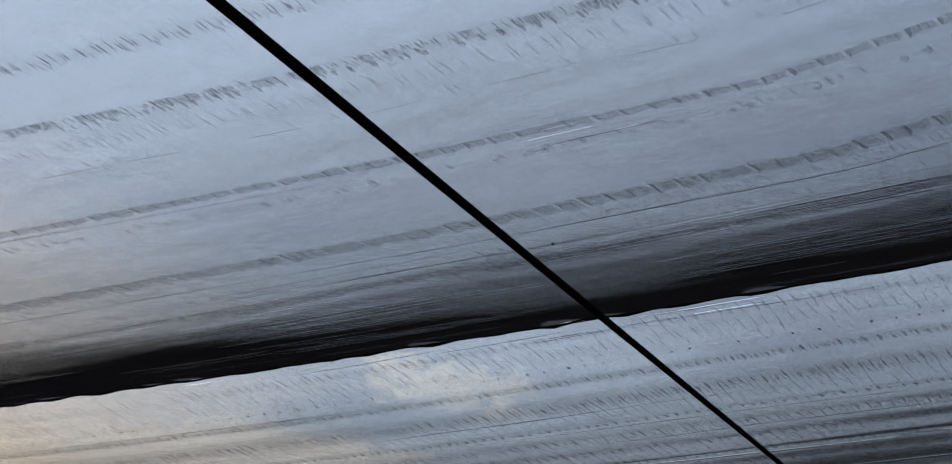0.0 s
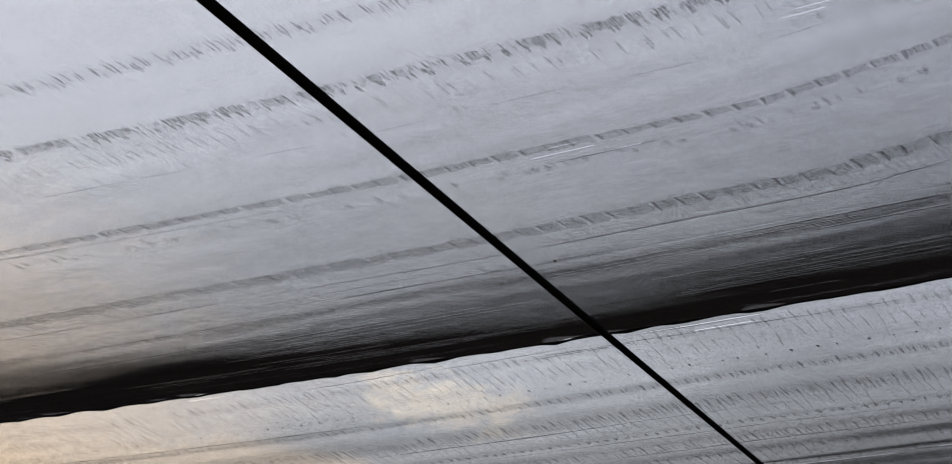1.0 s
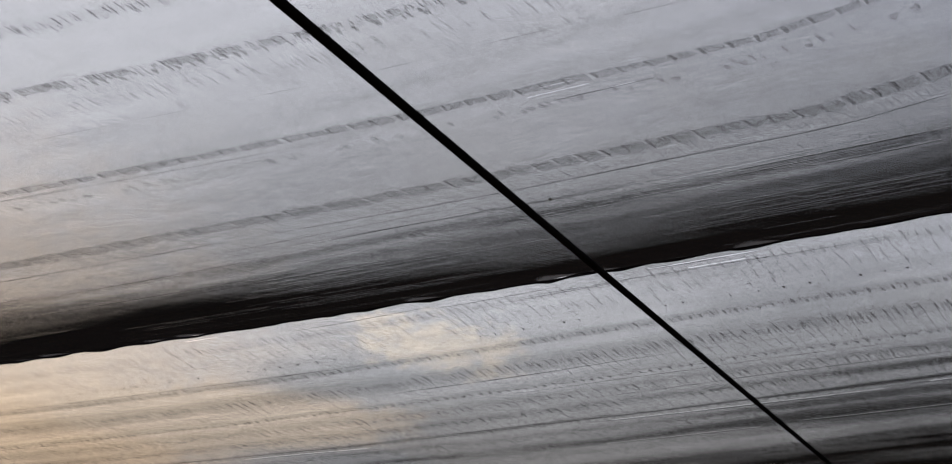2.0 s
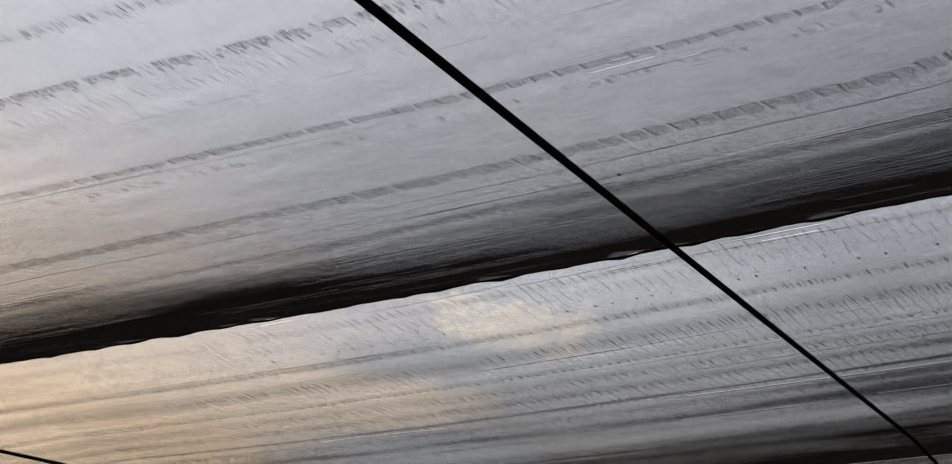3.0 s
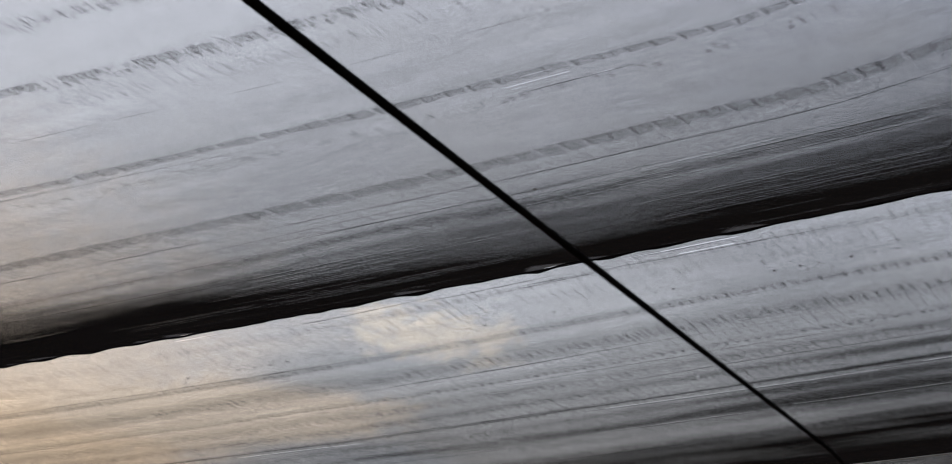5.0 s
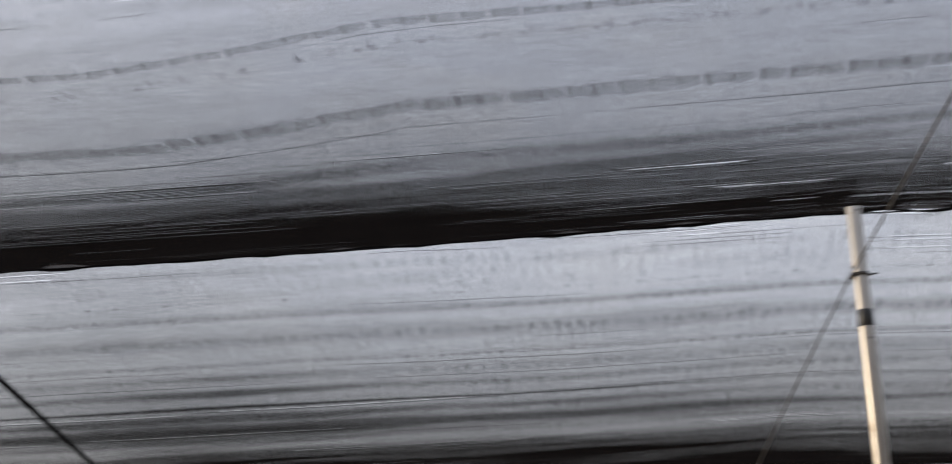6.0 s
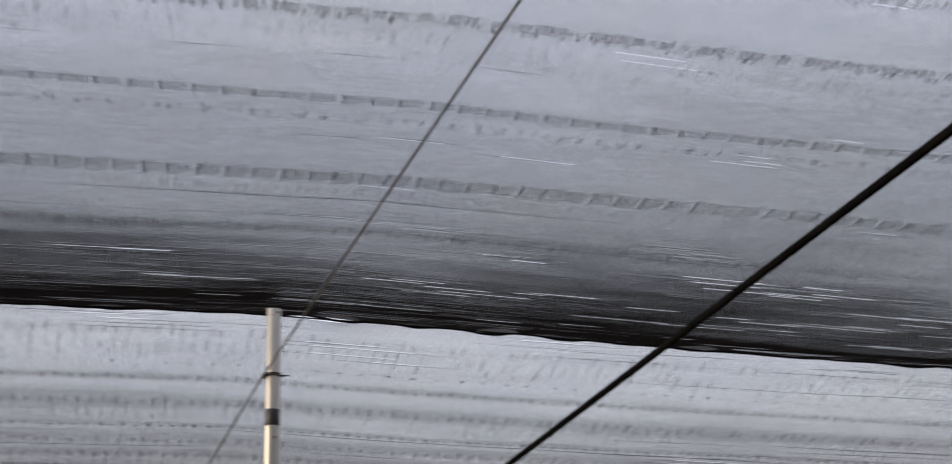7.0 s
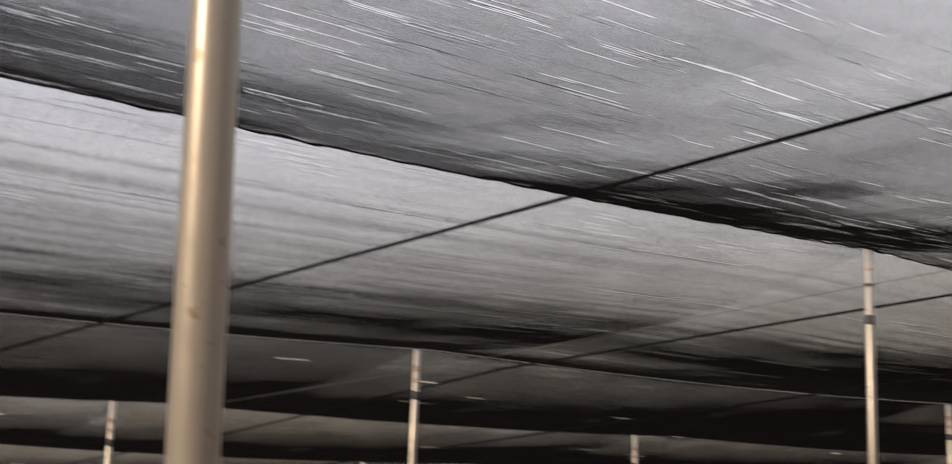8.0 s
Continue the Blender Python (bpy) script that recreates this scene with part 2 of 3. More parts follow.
def make_net(k, x0, x1, pitch, ratio, step, gaps, stripes, label):
    """One bay of net: cloth, and upright ribs for its dark yarn, added below to darken it at low angles.
    gaps: (x from, x to, y, rows) where the yarn has slipped apart; stripes: (y, half width, more) where it lies denser."""
    y0, y1 = RIDGES[k], RIDGES[k + 1]
    rows = int(round((y1 - y0) / pitch))
    pitch = (y1 - y0) / rows
    grid = np.arange(x0, x1 + step, step * 2)
    missing = {}
    gaps = [(a, b, y, max(1, round(n * 0.0023 / pitch))) if k == 3 else (a, b, y, n) for a, b, y, n in gaps]
    for a, b, y, n in gaps:
        i0 = int((y - y0) / pitch)
        for j in range(n):                       # a lens: the middle rows are the longest
            cut = 0.12 * abs(j - (n - 1) / 2) / max(n, 1) * 2 * (b - a)
            missing.setdefault(i0 + j, []).append((a + cut + 0.03 * (b - a) * math.sin(j * 2.3), b - cut * 0.8))
    rv, rf, ff = [], [], []
    nr = 0
    slit_shade = {}
    for a, b, y, n in gaps:                      # a deeper rib stands in for the shadow line along each slit
        slit_shade.setdefault(int((y - y0) / pitch) + n, []).append((a, b))
    dice = np.random.default_rng(100 + k)
    for i in range(rows):
        y = y0 + (i + 0.5 + dice.uniform(-0.03, 0.03)) * pitch
        runs, start = [], x0
        for a, b in sorted(missing.get(i, [])):
            if a > start:
                runs.append((start, a))
            start = max(start, b)
        runs.append((start, x1))
        spread = dice.uniform(0.99, 1.01)
        for a, b in runs:
            if b - a < 0.02:
                continue
            X = np.concatenate(([a], grid[(grid > a + 0.01) & (grid < b - 0.01)], [b]))
            m = len(X)
            z = net_height(k, X, np.full(m, y))
            dense = spread * (1 + sum(d * np.exp(-((y - c - drift(k, X, c)) / w) ** 2) for c, w, d in stripes) * (1 - 0.8 * np.clip((X - 1) / 1.2, 0, 1) * (k == 3) - 0.55 * np.clip((X - 2.5) / 2, 0, 1) * (k == 4)))
            h = pitch * ratio * dense * (1 + 0.035 * sum_waves(ROUGH, X * 0.7, y * 1.3) + 0.035 * sum_waves(SOFT, X * 2.1, y * 5.0))
            if k == 3:                           # shade put into rib depth, deeper where the net is darker
                h = h * (1.0 + 0.10 * np.clip((X + 3.0) / 2, 0, 1) + 0.05 * np.exp(-((X + 0.9) / 1.0) ** 2) + 0.08 * np.clip((X - 0.6) / 0.9, 0, 1)
                         + 0.16 * np.clip((X - 1.2) / 1.0, 0, 1) - 0.18 * np.clip((X - 2.6) / 1.4, 0, 1))
                h = h * (1 + (0.16 - 0.10 * np.clip((X + 0.5) / 1.5, 0, 1)) * min(max((y - 3.9) / 0.6, 0), 1))
                h = h * (1 + 0.28 * np.clip((-2.6 - X) / 1.4, 0, 1) * min(max((y - 4.1) / 0.6, 0), 1))
                h = h * (1 - (0.12 + 0.18 * np.clip((X - 0.7) / 1.2, 0, 1) * (1 - 0.5 * np.clip((X - 5.2) / 1.0, 0, 1))) * min(max((y - 4.4) / 0.6, 0), 1))
                # diagonal bands of fold shading, put into rib depth too
                h = h * (1 + 0.12 * np.clip((X - 1.8) / 2, 0, 1) * np.sin(X * 3.0 + y * 0.35 + 1.1 + 0.5 * np.sin(X * 1.3 - y * 1.8))
                         + 0.12 * np.exp(-((X - 6.3 + 0.5 * np.sin(y * 2.5)) / 0.8) ** 2))
                h = h * (1 - 0.18 * np.exp(-((X - 4.0) / 1.2) ** 2) * min(max((y - 3.7) / 0.5, 0), 1))
            # rib depth also carries the light and dark areas of the farther bays
            if k == 4:
                h = h * (1 + 0.22 * np.clip((X - 4.5) / 5, 0, 1) + 0.45 * np.clip((X - 9) / 3, 0, 1))
                h = h * (1 + 0.22 * min(max((y - 6.0) / 1.5, 0), 1) * (-0.5 + 1.5 * np.clip((X + 5.0) / 3, 0, 1) - 0.7 * np.clip((X - 0.8) / 1.2, 0, 1)))
                h = h * (1 + 0.30 * np.exp(-((X + 1.8) / 0.8) ** 2) * min(max((8.0 - y) / 1.0, 0), 1))
                h = h * (1 - 0.12 * np.exp(-((X - 1.5) / 1.2) ** 2))
                h = h * (1 + np.clip((X - 1.2) / 2, 0, 1) * (0.27 * min(max((y - 6.2) / 2.2, 0), 1) - 0.05))
                h = h * (1 + np.clip((X - 2) / 2, 0, 1) * (0.15 * math.exp(-((y - 7.3) / 0.4) ** 2) - 0.36 * min(max((y - 7.8) / 0.7, 0), 1)))
                h = h * (1 - (0.28 + 0.05 * np.clip(X / 2, 0, 1)) * min(max((y - 7.7) / 1.2, 0), 1))
            if k == 5:
                h = h * (1 + 0.28 * min(max(1 - (y - y0) / 1.8, 0), 1))
            if k > 4:
                h = h * (1 - 0.38 * min(max(((y - y0) / (y1 - y0) - 0.55) / 0.35, 0), 1))
                h = h * (0.88 + 0.30 * np.clip((X - 9) / 8, 0, 1))
            for c, d in slit_shade.get(i, []):
                h = h * (1 + 1.8 * np.clip(np.minimum(X - c, d - X) / 0.08, 0, 1))
            h = np.clip(h, pitch * 0.02, pitch * 0.9)
            # half-clear strip under each rib, added to soften its grazing shade
            shade_strip = h * 1.8
            yy = np.full(m, y)
            rv += [np.stack((X, yy, z), 1), np.stack((X, yy, z - h), 1), np.stack((X, yy, z - h - shade_strip), 1)]
            q = np.arange(m - 1) + nr
            rf.append(np.stack((q, q + 1, q + 1 + m, q + m), 1))
            ff.append(rf[-1] + m)
            nr += 3 * m
    across = np.linspace(x0, x1, int(round((x1 - x0) / step)) + 1)
    lines = rows // 3                            # the cloth needs fewer rows than the yarn
    ys = np.linspace(y0, y1, lines + 1)
    cols = len(across)
    GX, GY = np.meshgrid(across, ys)
    GZ = net_height(k, GX, np.clip(GY, y0 + 1e-4, y1 - 1e-4)) + 0.0006
    cv = np.stack((GX.ravel(), GY.ravel(), GZ.ravel()), 1)
    keep = np.ones((lines, cols - 1), bool)
    for a, b, y, n in gaps:
        if n >= 8:
            c0, c1 = int((a - x0) / step + 1), int((b - x0) / step)
            i0 = int((y - y0) / (y1 - y0) * lines)
            keep[i0:i0 + max(1, n // 3), c0:c1] = False
    rr, cc = np.nonzero(keep)
    q = rr * cols + cc
    cf = np.stack((q, q + 1, q + 1 + cols, q + cols), 1)
    net = new("shade_net")
    net.location = (0, 0, 0)
    tagged(net, label, "shade net", "shade net bays")
    part("cloth", mesh_from("cloth", cv.tolist(), cf.tolist(), CLOTH), None, net)
    yarn = part("yarn", mesh_from("yarn", np.concatenate(rv).tolist(), np.concatenate(rf + ff).tolist(), YARN), None, net, "fine dark yarn ribs and see-through strips for grazing shade")
    yarn.data.materials.append(SHADE_STRIP)
    solid = sum(len(f) for f in rf)
    slots = np.zeros(len(yarn.data.polygons), np.int32)
    slots[solid:] = 1
    yarn.data.polygons.foreach_set("material_index", slots)
    tagged(yarn, kind="stuff")
    # rolled hem along the far edge
    bm = bmesh.new()
    X = np.arange(x0, x1, 0.06)
    z = net_height(k, X, np.full(len(X), y1 - 0.001))
    r = [0.0045 + 0.003 * max(0, v) for v in sum_waves(SCALLOP, X * 1.7, k + 0.3)]
    sweep(bm, [(a, y1 - 0.012, b - 0.005) for a, b in zip(X, z)], r, 5)
    part("hem", bm, HEM, net, "rolled black hem")
    return net


def pucker_band(net, k, x0, x1, y, spacing, long, wide, seed, amount=1.0, mat=None, ragged=0.08):
    """A band of small puckers across the net, each a little fold hanging under the yarn."""
    r = np.random.default_rng(seed)
    verts, faces = [], []
    for j in range(int((x1 - x0) / spacing)):
        x = x0 + (j + r.normal(0, ragged)) * spacing
        if r.random() > amount * (1.15 + 0.35 * math.sin(x * 1.1 + seed)):
            continue
        ln, wd = long * r.uniform(0.55, 1.05), wide * r.uniform(0.6, 1.4)
        # all hang from one line of stitches along the far side
        yc, lean = y + (long - ln) / 2 + r.normal(0, long * 0.03), r.normal(0.05, 0.05)
        outline = [(-0.5, 0.0), (-0.15, 0.5), (0.25, 0.42), (0.5, 0.05), (0.25, -0.35), (-0.15, -0.5)]
        i = len(verts)
        px = np.array([x + lean * a * ln + b * wd for a, b in outline])
        py = np.array([yc + a * ln for a, b in outline]) + drift(k, px, y)
        pz = net_height(k, px, py) - (0.0035 if k == 3 else 0.006) - 0.002 * np.array([abs(b) < 0.2 for a, b in outline])
        verts += list(zip(px.tolist(), py.tolist(), pz.tolist()))
        faces.append(tuple(range(i, i + 6)))
    band = part("pucker_band", mesh_from("pucker_band", verts, faces, mat or FOLD), None, net, "row of small dark puckers")
    return tagged(band, kind="stuff")


def stitched_band(net, k, x0, x1, y, pitch, deep, seed, amount=1.0):
    """A row of stitched pleats: square patches of doubled net side by side, each with a deeper fold along one side and a frayed far edge."""
    r = np.random.default_rng(seed)
    verts, faces, slots = [], [], []

    def patch(corners, drop, slot):
        px, py = np.array([c[0] for c in corners]), np.array([c[1] for c in corners])
        py = py + drift(k, px, y)
        pz = net_height(k, px, py) - drop
        faces.append(tuple(range(len(verts), len(verts) + len(corners))))
        verts.extend(zip(px.tolist(), py.tolist(), pz.tolist()))
        slots.append(slot)

    for j in range(int((x1 - x0) / pitch)):
        x = x0 + (j + r.normal(0, 0.05)) * pitch
        if r.random() > amount * (1.0 + 0.15 * math.sin(x * 1.3 + seed)):
            continue
        w, d, lean = pitch * r.uniform(0.80, 0.93), deep * r.uniform(0.85, 1.1), pitch * r.normal(0.05, 0.06)
        near, far = y - d / 2, y + d / 2
        patch([(x, near), (x + w * 0.3, near + r.normal(0, 0.07) * d), (x + w * 0.7, near + r.normal(0, 0.07) * d), (x + w, near + r.normal(0, 0.05) * d),
               (x + w + lean, far - d * r.uniform(0.1, 0.5)), (x + w * 0.75 + lean, far - d * r.uniform(0, 0.3)), (x + w * 0.4 + lean, far - d * r.uniform(0, 0.3)),
               (x + lean, far - d * r.uniform(0, 0.1))], 0.003, 0)
        f = w * r.uniform(0.08, 0.2)
        patch([(x - 0.002, near - 0.06 * d), (x + f, near), (x + f * 0.7 + lean, y + d * r.uniform(0.0, 0.3)), (x + lean * 0.8, far - d * r.uniform(0.0, 0.2))], 0.0045, 1)
        for q in range(6):
            a, b, c = x + w * (q + r.uniform(0.2, 1.0)) / 6, pitch * r.uniform(0.03, 0.08), d * r.uniform(0.25, 1.0)
            e = near + d * abs(r.normal(0, 0.06))
            patch([(a, e), (a + b, e + 0.01 * d), (a + b * 0.8 + lean * 0.5, e + c * 0.6), (a + b * 0.5 + lean, e + c)], 0.004, 1 if r.random() < 0.6 and x < -0.7 else 2)
    row = part("stitched_band", mesh_from("stitched_band", verts, faces, FAINT_FOLD), None, net, "band of small stitched pleats")
    row.data.materials.append(FOLD)
    row.data.materials.append(SOFT_FOLD)
    row.data.polygons.foreach_set("material_index", np.array(slots, np.int32))
    return tagged(row, kind="stuff")


def dark_lines(net, k, lines, along=0):
    """Thin dark cords under the net, for drawn slack yarn and slit shadows: (x from, x to, y, radius) each;
    along = 1: they keep to the stitched rows."""
    verts, faces = [], []
    for n, (a, b, y, r) in enumerate(lines):
        m = max(4, int((b - a) / 0.12))
        X = np.linspace(a, b, m)
        Y = y + 0.004 * np.sin(X * 2.3 + n) + 0.0015 * np.sin(X * 9 + 2 * n) + along * drift(k, X, y)
        Z = net_height(k, X, Y) - 0.003
        R = r * np.sin(np.linspace(0.12, math.pi - 0.12, m)) ** 0.5
        i = len(verts)
        for x, yy, z, q in zip(X.tolist(), Y.tolist(), Z.tolist(), R.tolist()):
            verts += [(x, yy - q, z), (x, yy, z - q), (x, yy + q, z)]
        for j in range(m - 1):
            p = i + 3 * j
            faces += [(p, p + 3, p + 4, p + 1), (p + 1, p + 4, p + 5, p + 2)]
    ob = part("dark_lines", mesh_from("dark_lines", verts, faces, YARN), None, net, "thin dark lines for drawn threads and slit shadows")
    return tagged(ob, kind="stuff")


def random_gaps(count, xr, yr, length, rows, seed, cluster=3, apart=(0.02, 0.05)):
    r = np.random.default_rng(seed)
    out = []
    while len(out) < count:
        x, y = r.uniform(*xr), r.uniform(*yr)
        for _ in range(r.integers(1, cluster + 1)):
            a, ln = x + r.normal(0, 0.12), r.uniform(*length)
            out.append((a, a + ln, y, int(r.integers(rows[0], rows[1] + 1))))
            y += r.uniform(*apart)
            x += r.normal(0, 0.08)
    return out


# ---------------------------------------------------------------- ground
bm = bmesh.new()
bmesh.ops.create_grid(bm, x_segments=60, y_segments=60, size=1)
for v in bm.verts:
    d = max(abs(v.co.x), abs(v.co.y))
    s = 900 * d ** 3 + 14 * d
    v.co.x, v.co.y = v.co.x * s, v.co.y * s
    v.co.z = 0.03 * noise.noise((v.co.x * 0.6, v.co.y * 0.6, 0)) - 0.02 if s < 60 else -0.03
ground = part("ground", bm, SOIL, None)
tagged(ground, "bare dry brown soil under the shade nets", "ground", kind="structure")

# ---------------------------------------------------------------- nets
GREY = "pale grey translucent shade net sagging between two ridge wires"
DARK = "dark shade net sagging between two far ridge wires"
for k in range(3):
    make_net(k, -14, 14, 0.04, 0.12, 1.0, [], [], "pale grey shade net stretched overhead between ridge wires")

gaps = (random_gaps(130, (-6.5, 1.5), (3.95, 5.25), (0.15, 0.8), (1, 1), 11, 4)
        + random_gaps(14, (-6.5, 1.5), (4.3, 5.25), (0.4, 1.1), (1, 1), 16, 3)
        + random_gaps(24, (-6.5, 1.5), (2.6, 4.15), (0.06, 0.22), (1, 1), 12, 4)
        + random_gaps(70, (0.0, 2.6), (4.1, 5.25), (0.10, 0.45), (1, 2), 13, 6, (0.008, 0.03))
        + random_gaps(90, (0.0, 2.6), (4.1, 5.25), (0.10, 0.40), (1, 1), 19, 7, (0.008, 0.03))
        + random_gaps(40, (0.0, 2.6), (2.4, 4.15), (0.08, 0.22), (1, 1), 17, 3, (0.012, 0.03))
        + random_gaps(680, (2.6, 11), (2.4, 5.25), (0.12, 0.45), (1, 2), 18, 6, (0.006, 0.02))
        + random_gaps(60, (2.8, 9), (2.6, 4.9), (0.2, 0.45), (2, 3), 14, 4, (0.012, 0.02))
        + random_gaps(10, (3.0, 9), (2.6, 4.7), (0.3, 0.45), (4, 5), 15, 2, (0.022, 0.03))
        + [(-1.95, -1.35, 4.47, 1), (-1.75, -1.30, 4.50, 1), (-4.45, -3.5, 4.33, 1), (-4.0, -3.3, 4.355, 1), (-3.0, -2.3, 4.055, 1), (-1.75, -1.35, 4.11, 1),
           (-2.3, -1.55, 4.24, 1), (-3.4, -2.7, 4.60, 1), (-1.75, -1.5, 4.98, 1)])
near_net = make_net(3, -7, 13, 0.0016, 0.165, 0.1, gaps,
                    [(2.56, 0.03, 0.2), (2.81, 0.035, 0.15), (3.29, 0.022, 0.15), (3.785, 0.04, 0.2), (3.93, 0.004, 0.3), (4.18, 0.05, 0.12), (4.08, 0.004, 0.2)], GREY)
r = np.random.default_rng(41)
# cords beside the slits stand in for the shadow line at their edge
cords = [(a - 0.03, b + 0.05, y - 0.003, 0.0009) for a, b, y, n in gaps if r.random() < 0.4]
cords += [(x, x + r.uniform(0.4, 1.4), r.uniform(3.95, 5.2), r.uniform(0.0005, 0.0007)) for x in r.uniform(-7, 2, 26)]
cords += [(x, x + r.uniform(0.2, 0.7), r.uniform(2.6, 5.2), r.uniform(0.0007, 0.0014)) for x in r.uniform(2.4, 10, 150)]
rows = [(x, x + r.uniform(0.3, 1.2), y + r.normal(0, 0.006), r.uniform(0.0005, 0.0007)) for y in (3.33, 3.92, 4.06) for x in r.uniform(-7, 1, 5)]
rows += [(x, x + 1.5, 3.925 + r.normal(0, 0.004), 0.0008) for x in (-5.2, -2.05, 0.1)]
rows += [(x, x + r.uniform(0.06, 0.28), 3.03 + r.normal(0, 0.003), 0.0005) for x in np.arange(-7, 1, 0.33)]
dark_lines(near_net, 3, cords)
dark_lines(near_net, 3, rows, 1)
for i, (y, pitch, deep, am) in enumerate([(3.29, 0.068, 0.045, 1.2), (3.785, 0.068, 0.085, 1.3), (2.805, 0.031, 0.04, 0.6)]):
    stitched_band(near_net, 3, -7, 2.5, y, pitch, deep, 230 + i, am)
# crumpled rows and the frayed threads past each row of pleats: y, spacing, long, wide, amount
for i, (y, sp, ln, wd, am) in enumerate([(2.55, 0.020, 0.05, 0.005, 0.9), (2.57, 0.045, 0.04, 0.008, 0.6), (2.79, 0.011, 0.035, 0.004, 0.9), (2.81, 0.019, 0.03, 0.007, 0.8), (2.82, 0.031, 0.04, 0.009, 0.7)]):
    pucker_band(near_net, 3, -7, 2.5, y, sp, ln, wd, 30 + i, am, SOFT_FOLD if i % 2 else FOLD, 0.5)
for i, (y, sp, ln, wd, am) in enumerate([(2.90, 0.034, 0.08, 0.006, 0.8), (3.00, 0.05, 0.05, 0.006, 0.5), (3.375, 0.034, 0.05, 0.008, 0.7), (3.39, 0.068, 0.04, 0.018, 0.6),
                                         (3.86, 0.023, 0.08, 0.005, 0.9), (4.16, 0.023, 0.11, 0.006, 0.9), (4.19, 0.034, 0.09, 0.009, 0.9), (4.02, 0.034, 0.06, 0.006, 0.6)]):
    pucker_band(near_net, 3, -7, 2.5, y, sp, ln, wd, 130 + i, am, SOFT_FOLD, 0.35)

gaps = (random_gaps(14, (-11, 0), (5.36, 5.46), (0.10, 0.30), (1, 1), 21, 2)
        + random_gaps(44, (0, 14), (5.36, 5.62), (0.10, 0.40), (1, 1), 25)
        + random_gaps(45, (-11, 16), (7.2, 9.0), (0.3, 1.4), (1, 1), 22, 2)
        + random_gaps(100, (2.0, 16), (5.5, 8.6), (0.3, 1.2), (1, 1), 24, 3)
        + [(-3.4, -2.6, 7.20, 1), (-2.4, -1.2, 7.16, 1), (-3.2, -1.9, 6.83, 1), (-1.7, -0.6, 6.80, 1), (-5.4, -4.6, 6.87, 1)]
        + random_gaps(30, (-11, 16), (8.6, 9.6), (0.3, 1.0), (1, 1), 23, 2))
second_net = make_net(4, -13, 20, 0.004, 0.135, 0.15, gaps,
                      [(5.50, 0.03, 0.08), (5.845, 0.03, 0.30), (6.05, 0.065, 0.40), (6.285, 0.02, 0.26), (6.43, 0.04, 0.32), (6.61, 0.05, 0.38), (6.80, 0.02, 0.45),
                       (6.95, 0.05, 0.28), (7.15, 0.08, 0.32), (7.47, 0.12, -0.22), (7.78, 0.03, 0.15), (8.0, 0.1, 0.2)], GREY)
r = np.random.default_rng(43)
cords = [(x, x + r.uniform(0.4, 2.2), r.choice([5.80, 6.16, 6.34, 6.52, 6.80, 7.3, 7.7, 8.2]) + r.normal(0, 0.012), r.uniform(0.0008, 0.0014)) for x in r.uniform(-12, 14, 55)]
cords += [(x, x + 2.6, 6.80, 0.0016) for x in (-7.2, -4.7, -2.2)]
cords += [(x, x + r.uniform(0.3, 0.8), r.uniform(5.37, 5.50), r.uniform(0.0009, 0.0014)) for x in r.uniform(-6, 9, 26)]
cords += [(x, x + r.uniform(0.5, 1.8), r.uniform(5.6, 8.0), r.uniform(0.0008, 0.0014)) for x in r.uniform(2, 15, 70)]
dark_lines(second_net, 4, cords, 1)
STITCH = 0.0475                                  # spacing of its stitches; every second one shows as a dot
for i, (y, sp, ln, wd, am, mat) in enumerate([
        (5.57, 1, 0.15, 0.007, 0.85, SLACK), (5.47, 1, 0.10, 0.009, 0.75, SLACK), (5.65, 2, 0.07, 0.006, 0.5, FIRM), (5.718, 2, 0.022, 0.009, 1.4, KNOT),
        (5.84, 1, 0.06, 0.010, 1.0, FIRM), (5.84, 0.5, 0.07, 0.006, 0.8, SLACK), (6.04, 1, 0.10, 0.010, 1.0, FIRM), (6.07, 0.5, 0.14, 0.007, 0.9, SLACK),
        (6.15, 1, 0.20, 0.006, 0.8, SLACK), (6.285, 1, 0.045, 0.014, 1.2, FIRM), (6.29, 1, 0.02, 0.009, 0.9, DEEP_FOLD), (6.44, 1, 0.09, 0.010, 0.9, FIRM),
        (6.47, 0.5, 0.10, 0.008, 0.7, SLACK), (6.61, 1, 0.10, 0.011, 0.9, FIRM), (6.70, 1, 0.16, 0.007, 0.8, SLACK), (6.81, 1, 0.04, 0.014, 0.9, FIRM),
        (6.97, 2, 0.06, 0.012, 0.9, DEEP_FOLD), (7.00, 1, 0.14, 0.009, 0.8, SLACK), (7.14, 1, 0.10, 0.013, 0.9, FIRM), (7.32, 1, 0.14, 0.012, 0.8, SLACK),
        (7.60, 1, 0.14, 0.013, 0.7, FIRM)]):
    pucker_band(second_net, 4, -12, -0.8, y, sp * STITCH, ln, wd * 1.1, 60 + i, am, mat, 0.11)
    pucker_band(second_net, 4, -0.8, 7, y, sp * STITCH, ln, wd * 1.35, 90 + i, am, mat, 0.09)

make_net(5, -16, 30, 0.012, 0.215, 0.3, random_gaps(34, (-14, 26), (9.9, 13.9), (0.15, 0.4), (2, 3), 31, 1), [], DARK)
make_net(6, -16, 34, 0.016, 0.19, 0.3, random_gaps(24, (-14, 30), (14.2, 18.0), (0.2, 0.5), (2, 3), 32, 1), [], DARK)
make_net(7, -18, 38, 0.016, 0.165, 0.4, random_gaps(16, (-14, 30), (18.6, 22.3), (0.2, 0.5), (2, 3), 33, 1), [], DARK)
make_net(8, -18, 42, 0.02, 0.15, 0.5, [], [], DARK)

